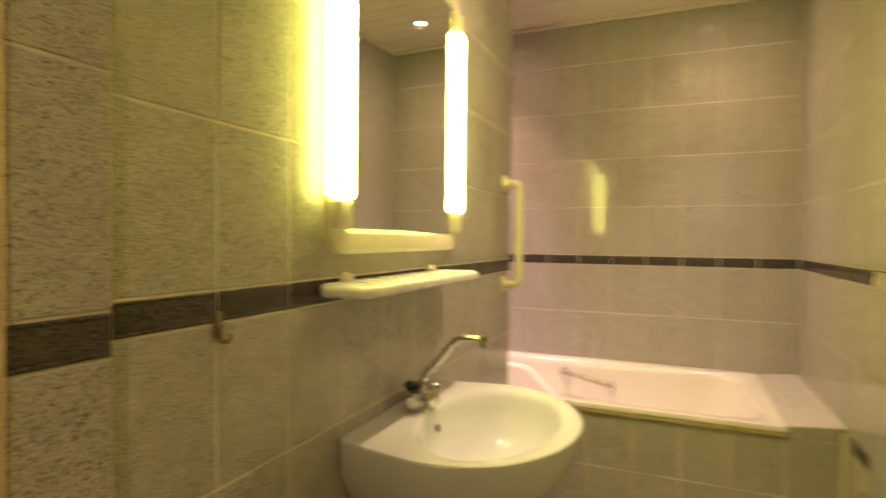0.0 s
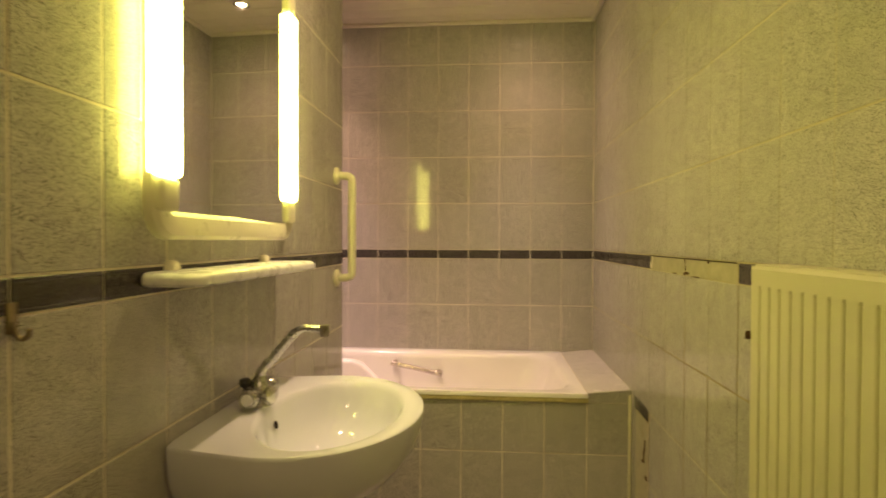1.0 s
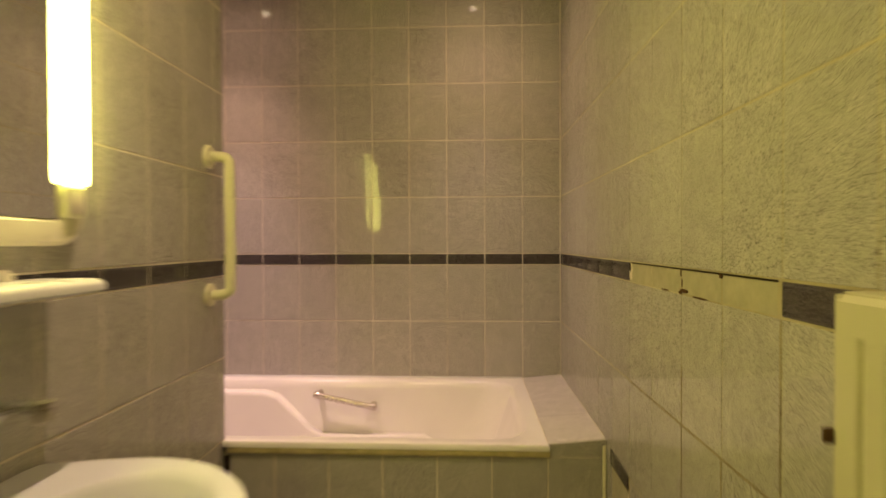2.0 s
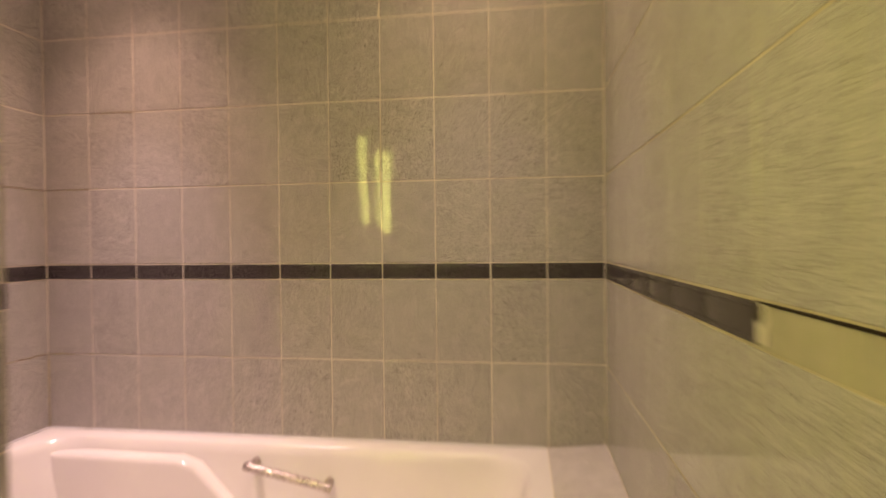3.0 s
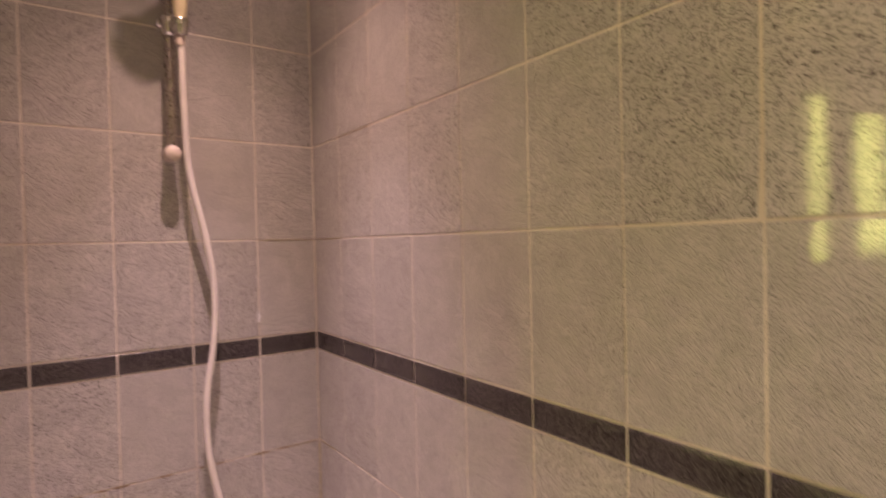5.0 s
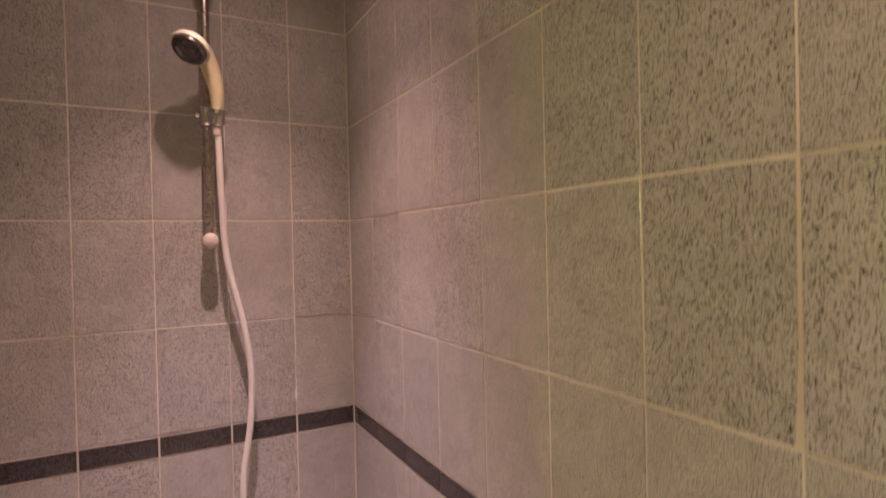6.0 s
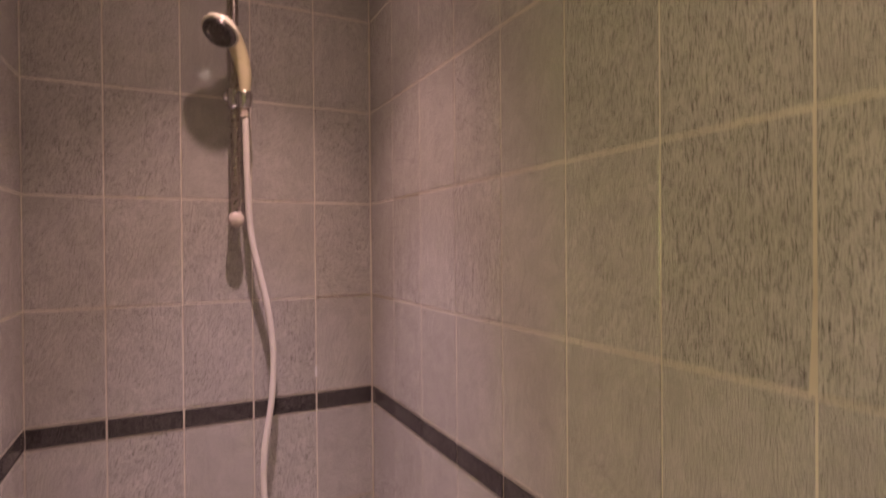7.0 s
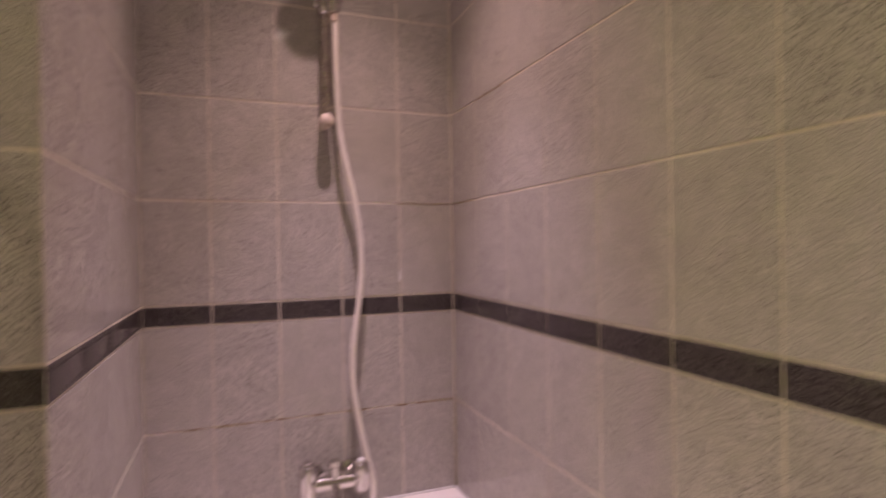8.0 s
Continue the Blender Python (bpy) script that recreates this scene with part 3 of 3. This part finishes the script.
hose = thing("shower_hose", "pale plastic shower hose hanging from the hand shower to the mixer", "shower hose", pose(X_SHOWER, -0.30, 0.6))
HZ = 0.6
hline = smooth_line([(0.079, -0.041, 1.872 - HZ), (0.074, -0.038, 1.82 - HZ), (0.064, -0.034, 1.70 - HZ), (0.052, -0.024, 1.56 - HZ), (0.046, 0.010, 1.40 - HZ), (0.043, 0.025, 1.285 - HZ), (0.042, 0.021, 1.16 - HZ), (0.042, 0.002, 1.03 - HZ), (0.043, 0.002, 0.90 - HZ), (0.046, 0.026, 0.765 - HZ), (0.055, 0.045, 0.67 - HZ), (0.07, 0.035, 0.615 - HZ), (0.078, 0.0, 0.607 - HZ), (0.075, -0.035, 0.625 - HZ), (0.07, -0.05, 0.66 - HZ)], 10)
part("tube", tube(hline, 0.0078, 16), HOSE_MAT, hose)
part("cuff", lathe([(0, 0.0095), (0.03, 0.0115), (0.04, 0.010), (0.041, 0.0001)], (0.077, -0.041, 1.848 - HZ), (0.0805, -0.0405, 2.0 - HZ), 16), FITTING, hose, "beige hose cuff")

mx = thing("bath_mixer", "chrome wall mixer tap with two knobs above the bathtub", "tap", pose(X_SHOWER, -0.355, 0.69))
part("body", rod((0.06, -0.065, 0), (0.06, 0.065, 0), 0.019), CHROME, mx)
for k in (-1, 1):
    part("inlet", lathe([(0.0005, 0.032), (0.006, 0.032), (0.012, 0.018), (0.055, 0.015), (0.056, 0.0001)], (0, k * 0.05, 0.0), (1, k * 0.05, 0.0)), CHROME, mx)
# tall rounded handles standing on the ends of the body
for k, low, high in ((-1, -0.048, 0.062), (1, -0.030, 0.050)):
    height = high - low
    knob = part("knob", lathe([(0, 0.012), (0.006, 0.0185), (0.012, 0.0215), (height - 0.022, 0.0225), (height - 0.008, 0.0195), (height - 0.002, 0.011), (height, 0.0001)], (0.068, k * 0.066, low), (0.074, k * 0.070, 1.0), 14), CHROME, mx, "chrome fluted handle")
    part("cap", lathe([(0, 0.010), (0.005, 0.010), (0.007, 0.007), (0.0075, 0.0001)], (0.0685, k * 0.0664, high - 0.003), (0.074, k * 0.070, 1.0), 16), WHITE_PLASTIC if k > 0 else CHROME, knob, "white cap" if k > 0 else "")
part("diverter", lathe([(0, 0.012), (0.03, 0.012), (0.034, 0.016), (0.046, 0.016), (0.048, 0.0001)], (0.062, 0, 0.01), (0.062, 0, 1)), CHROME, mx)
part("spout", tube(smooth_line([(0.065, 0, -0.005), (0.10, 0, -0.012), (0.14, 0, -0.02), (0.165, 0, -0.04)], 6), 0.012), CHROME, mx)


# ---- ceiling downlights ----
dl = thing("downlight", "small round recessed ceiling downlight, lit", "ceiling light", pose(SPOTS[0][0], SPOTS[0][1], CEIL), group="ceiling downlights")
part("rim", loft([[(r * math.cos(2 * math.pi * i / 32), r * math.sin(2 * math.pi * i / 32), z) for i in range(32)] for r, z in ((0.041, 0.0), (0.04, -0.004), (0.034, -0.005), (0.030, -0.001), (0.029, 0.004))]), CHROME, dl)
part("lamp", lathe([(0, 0.0001), (0, 0.022), (0.002, 0.020), (0.003, 0.0001)], (0, 0, -0.002), (0, 0, 1)), BULB, dl, "bright lamp")
copy_thing(dl, pose(SPOTS[1][0], SPOTS[1][1], CEIL))
copy_thing(dl, pose(*HALL_LAMP))
can = copy_thing(dl, pose(SPOTS[2][0], SPOTS[2][1], CEIL))
# unseen sleeve, added to keep this lamp's reflection off the bath wall
part("shade", loft([[(r * math.cos(2 * math.pi * i / 32), r * math.sin(2 * math.pi * i / 32), z) for i in range(32)] for r, z in ((0.034, -0.005), (0.034, -0.026), (0.032, -0.026), (0.032, -0.005))]), CHROME, can, "added chrome sleeve that cuts off the lamp's sideways glint")


# ---- tiles, border strips and their damage ----
tile_meshes = {}


def tile_mesh(w, h, mat):
    key = (round(w, 4), round(h, 4), mat.name)
    if key not in tile_meshes:
        bm = bmesh.new()
        rings = []
        # border tiles have a raised bead along their long edges
        edge = ((0.0, -0.006), (0.0, -0.0004), (0.0010, 0.0008), (0.0030, 0.0012), (0.0046, 0.0005), (0.0058, -0.0003), (0.0072, 0.0004), (0.0092, 0.0006)) if mat is BAND else ((0.0, -0.006), (0.0, -0.0010), (0.0005, -0.0003), (0.0016, 0.0))
        for inset, depth in edge:
            a, b = w / 2 - inset * (0.4 if mat is BAND else 1.0), h / 2 - inset
            rings.append([(-a, depth, -b), (a, depth, -b), (a, depth, b), (-a, depth, b)])
        loft(rings, bm=bm, cap_last=True)
        tile_meshes[key] = finish(bm, "tile", mat, mat is BAND)
    return tile_meshes[key]


rng = random.Random(7)


def lay(wall, name, mat, origin, turn, u0, u1, z0, z1, gap_u=0.0040, gap_z=0.0038, lean=0.0):
    """One tile on a wall: u runs along the wall from origin, turn is the wall's angle, lean its slight turn out of the wall."""
    w, h = abs(u1 - u0) - gap_u, abs(z1 - z0) - gap_z
    if w < 0.008 or h < 0.008:
        return None
    ob = new(name, tile_mesh(w, h, mat))
    ob.parent = wall
    # slight lippage from tile to tile
    tilt = pose(0, rng.uniform(-0.0003, 0.0002), 0, rng.uniform(-0.10, 0.10), rng.uniform(-0.05, 0.05), lean + rng.uniform(-0.12, 0.12))
    ob.matrix_local = pose(*origin, 0, 0, turn) @ pose((u0 + u1) / 2, 0, (z0 + z1) / 2) @ tilt
    return ob


ROWS_UP = [BAND_TOP + H * i for i in range(5)] + [CEIL]
ROWS_DOWN = [BAND_LOW - H * i for i in range(5)] + [0.0]


def clad(wall, origin, turn, cols, low=0.0, skip=lambda u, z: False, band_skip=lambda u: False, gaps=(0.0026, 0.0035), lean=lambda u: 0.0):
    for u0, u1 in zip(cols, cols[1:]):
        um = (u0 + u1) / 2
        for z0, z1 in zip(ROWS_UP, ROWS_UP[1:]):
            lay(wall, "tile", TILE, origin, turn, u0, u1, z0, z1, *gaps, lean(um))
        for z1, z0 in zip(ROWS_DOWN, ROWS_DOWN[1:]):
            if z1 > low + 0.02 and not skip(um, (z0 + z1) / 2):
                lay(wall, "tile", TILE, origin, turn, u0, u1, max(z0, low), z1, *gaps)
        if not band_skip(um):
            lay(wall, "border_tile", BAND, origin, turn, u0, u1, BAND_LOW, BAND_TOP)


# the tile's front faces local -y of the wall angle 180, so each wall has its own turn
# the bath wall is a little hollow under three columns of tiles
clad(wall_north, (0, 0, 0), 180, [i * W for i in range(12)], RIM - 0.001, lean=lambda u: 0.5 if 0.45 < u < 0.86 else 0.0)
shower_cols = [0.0, 0.157, 0.317, 0.477, 0.636, -Y_RETURN]
clad(wall_shower, (X_SHOWER, 0, 0), -90, shower_cols, RIM - 0.001)
clad(wall_return, (X_SINK, Y_RETURN, 0), 0, [0, -0.17, -0.34, -0.51, X_SHOWER - X_SINK][::-1], RIM - 0.001)
sink_cols = [0.0] + [0.057 + W * i for i in range(11)] + [2.575 + Y_RETURN]
clad(wall_west, (X_SINK, Y_RETURN, 0), -90, sink_cols, gaps=(0.0042, 0.0042))
clad(wall_pier, (X_PIER, -2.575, 0), -90, [0.0, 0.108])
east_cols = [0.0, 0.025] + [0.025 + W * i for i in range(1, 16)] + [2.66]
clad(wall_east, (0, 0, 0), 90, [-u for u in east_cols][::-1], 0.0,
     skip=lambda u, z: (0.862 < -u < 1.03 and z < 0.6), band_skip=lambda u: 1.03 < -u < 1.69, gaps=(0.0028, 0.0038))
# joints that have gone dark beside the radiator
for y0, y1, z0, z1 in ((-1.92, -1.02, 0.8464, 0.8486), (-1.5308, -1.5288, 0.0, 0.846), (-1.3658, -1.3640, 0.0, 0.96), (-1.698, -1.696, 0.85, 1.098)):
    part("joint", box(-0.0003, G + 0.001, y0, y1, z0, z1), DARK_JOINT, wall_east, "darkened joint", smooth=False)

# bath panel and ledge
panel = slab("bath_panel", X_SINK + 0.004, 0.0, Y_FRONT + G, Y_FRONT + 0.02, 0, RIM - 0.03, GROUT, "tiled front panel of the built-in bathtub", "bath panel")
panel_cols = [X_SINK + 0.006, -1.002, -0.835, -0.670, -0.504, -0.339, -0.172]
for u0, u1 in zip(panel_cols, panel_cols[1:]):
    for z1, z0 in ((RIM - 0.034, 0.352), (0.352, 0.10), (0.10, 0.0)):
        lay(panel, "tile", TILE, (0, Y_FRONT, 0), 180, -u1, -u0, z0, z1)
for z1, z0 in ((RIM - 0.036, 0.352), (0.352, 0.10), (0.10, 0.0)):
    lay(panel, "tile", TILE, (0, Y_FRONT, 0), 180, 0.004, 0.172, z0, z1)
ledge = slab("ledge", -0.172, 0.0, Y_FRONT + 0.02, 0.0, RIM - 0.2, RIM + 0.0005, GROUT, "pale tiled ledge between the bathtub and the wall", "ledge")


def slope(bm):
    """Lifts the upper side of the ledge towards the wall, so that it drains into the bath."""
    for v in bm.verts:
        if v.co.z > RIM - 0.03:
            v.co.z += 0.017 * max(0.0, v.co.x + 0.172) / 0.172
    return bm


sloped = bmesh.new()
sloped.from_mesh(ledge.data)
slope(sloped).to_mesh(ledge.data)
sloped.free()
part("ledge_edge", slope(box(-0.170, 0.0, Y_FRONT + 0.0005, Y_FRONT + 0.021, RIM - 0.036, RIM - 0.0005)), TILE, ledge, "cut tile along the front edge", smooth=False)
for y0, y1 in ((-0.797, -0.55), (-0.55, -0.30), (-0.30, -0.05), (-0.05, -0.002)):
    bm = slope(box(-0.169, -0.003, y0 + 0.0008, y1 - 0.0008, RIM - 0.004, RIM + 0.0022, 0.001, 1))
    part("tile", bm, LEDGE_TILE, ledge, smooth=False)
tagged(part("trim", box(-0.012, -0.002, Y_FRONT - 0.006, Y_FRONT + 0.001, 0.0, RIM, 0.002), CREAM), "thin cream corner strip beside the bath panel", "trim", kind="structure")
tagged(part("trim", box(X_SINK + 0.002, X_SINK + 0.02, Y_FRONT - 0.004, Y_FRONT + 0.001, RIM - 0.13, RIM - 0.045, 0.002), HOLE), "dark gap at the end of the bath panel", "gap", kind="structure")


# bare strip where border tiles have come off, and the hole low on the same wall
def rough_sheet(y0, y1, z0, z1, x, amp, ny, nz, seed):
    bm = bmesh.new()
    grid = []
    for j in range(nz + 1):
        row = []
        for i in range(ny + 1):
            yy, zz = y0 + (y1 - y0) * i / ny, z0 + (z1 - z0) * j / nz
            row.append(bm.verts.new((x + amp * noise.noise(Vector((yy * 38 + seed, zz * 55, seed))), yy, zz)))
        grid.append(row)
    for a, b in zip(grid, grid[1:]):
        for i in range(ny):
            bm.faces.new((a[i], b[i], b[i + 1], a[i + 1]))
    return bm


def blob(y0, z0, ry, rz, x, seed, n=14):
    """A small chip with a ragged outline, lying on the wall."""
    bm = bmesh.new()
    ring = []
    for i in range(n):
        t = 2 * math.pi * i / n
        k = 0.65 + 0.5 * abs(noise.noise(Vector((math.cos(t) * 1.7 + seed, math.sin(t) * 1.7, seed * 3.1))))
        ring.append((x, y0 + ry * k * math.cos(t), z0 + rz * k * math.sin(t)))
    back = [(x + 0.003, a, b) for _, a, b in ring]
    return loft([back, ring], bm=bm, cap_last=True)


for y0, y1, k in ((-1.196, -1.034, 1), (-1.363, -1.200, 2), (-1.530, -1.368, 3), (-1.690, -1.535, 4)):
    part("plaster_patch", rough_sheet(y0, y1, BAND_LOW + 0.001, BAND_TOP - 0.004, -0.0002, 0.0016, 26, 10, k * 5.3), PLASTER, wall_east, "bare cream plaster where a border tile came off")
for y0, z0, ry, rz, k in ((-1.042, 1.137, 0.009, 0.014, 1), (-1.380, 1.107, 0.022, 0.005, 3), (-1.362, 1.103, 0.009, 0.004, 4), (-1.366, 1.141, 0.0022, 0.010, 5), (-1.372, 1.122, 0.0014, 0.010, 9), (-1.53, 1.145, 0.005, 0.006, 6), (-1.28, 1.101, 0.03, 0.002, 7), (-1.45, 1.100, 0.04, 0.002, 8)):
    part("chip", blob(y0, z0, ry, rz, -0.0028 if k == 1 else -0.0022, k), HOLE if k == 1 else RUST, wall_east, "dark chipped edge")
part("chip", blob(-1.045, 1.128, 0.014, 0.030, -0.0021, 21), GROUT, wall_east, "pale broken edge of the border")
part("crack", box(-0.0012, 0.004, -1.69, -1.034, BAND_TOP - 0.0035, BAND_TOP - 0.0006), HOLE, wall_east, "dark gap above the bare strip", smooth=False)
lay(wall_east, "border_tile", BAND, (0, 0, 0), 90, -1.022, -0.845, 0.558, 0.608)
part("plaster_patch", rough_sheet(-1.026, -0.866, 0.0, 0.556, 0.0003, 0.0016, 20, 50, 31.7), PLASTER, wall_east, "bare plaster strip with brown cracks")
for y0, z0, ry, rz, k in ((-0.985, 0.462, 0.007, 0.030, 11), (-0.972, 0.425, 0.008, 0.030, 14), (-0.960, 0.398, 0.018, 0.007, 12), (-1.000, 0.352, 0.020, 0.009, 13)):
    part("stain", blob(y0, z0, ry, rz, -0.0018, k), RUST, wall_east, "brown stained crack")
part("broken_edge", rough_sheet(-1.031, -1.0245, 0.0, 0.556, -0.0025, 0.004, 4, 60, 12.3), GROUT, wall_east, "pale broken tile edge")
for cx, cy in ((-0.0022, -0.0022), (X_SHOWER + 0.0022, -0.0022)):
    tagged(part("trim", box(cx - 0.0017, cx + 0.0017, cy - 0.0017, cy + 0.0017, 0.86, CEIL - 0.021, 0.0008, 1), GROUT), "pale sealant joint in the corner of the tiled walls", "sealant", kind="structure")
seal = box(X_SHOWER + 0.0005, X_SHOWER + 0.003, -0.003, -0.0005, RIM + 0.002, 0.84, 0.001, 1)
tagged(part("trim", seal, SEALANT), "brown stained joint in the corner above the bathtub", "joint", kind="structure")
bead = box(X_SHOWER + 0.004, -0.172, -0.007, -0.0005, RIM - 0.001, RIM + 0.006, 0.002, 1)
box(X_SHOWER + 0.0005, X_SHOWER + 0.007, Y_RETURN + 0.004, -0.007, RIM - 0.001, RIM + 0.006, 0.002, 1, bm=bead)
tagged(part("trim", bead, WHITE_PLASTIC), "white sealant bead along the bathtub rim", "sealant", kind="structure")
# brown spotting along the lowest joint of the shower wall, and a dab of filler above it
for k in range(9):
    yy = -0.10 - 0.072 * k + 0.02 * math.sin(k * 2.3)
    st = blob(0, 0, 0.016 + 0.008 * math.sin(k * 1.7), 0.0016, 0, 40 + k)
    part("stain", st, SPOTTING, wall_shower, "brown spotting on the joint", at=pose(X_SHOWER + 0.0006, yy, BAND_LOW - H, 0, 0, 180))
part("stain", blob(0, 0, 0.004, 0.022, 0, 71), WHITE_PLASTIC, wall_shower, "dab of white filler", at=pose(X_SHOWER + 0.0008, -0.158, 1.205, 0, 0, 180))
# thin dark brown lines along the lower side of joints in the shower corner
for y0, y1, zz in ((-0.155, -0.004, BAND_TOP + H), (-0.12, -0.004, BAND_LOW - H), (-0.63, -0.55, BAND_LOW - H)):
    part("joint", box(X_SHOWER - 0.0008, X_SHOWER + 0.0003, y0, y1, zz - 0.0017, zz - 0.0004), DARK_JOINT, wall_shower, "darkened joint", smooth=False)
for x0, x1, zz in ((X_SHOWER + 0.003, X_SHOWER + 0.165, BAND_TOP + H), (X_SHOWER + 0.17, X_SHOWER + 0.33, BAND_TOP + 2 * H), (X_SHOWER + 0.003, X_SHOWER + 0.10, BAND_LOW - H)):
    part("joint", box(x0, x1, -0.0003, 0.0008, zz - 0.0017, zz - 0.0006), DARK_JOINT, wall_north, "darkened joint", smooth=False)
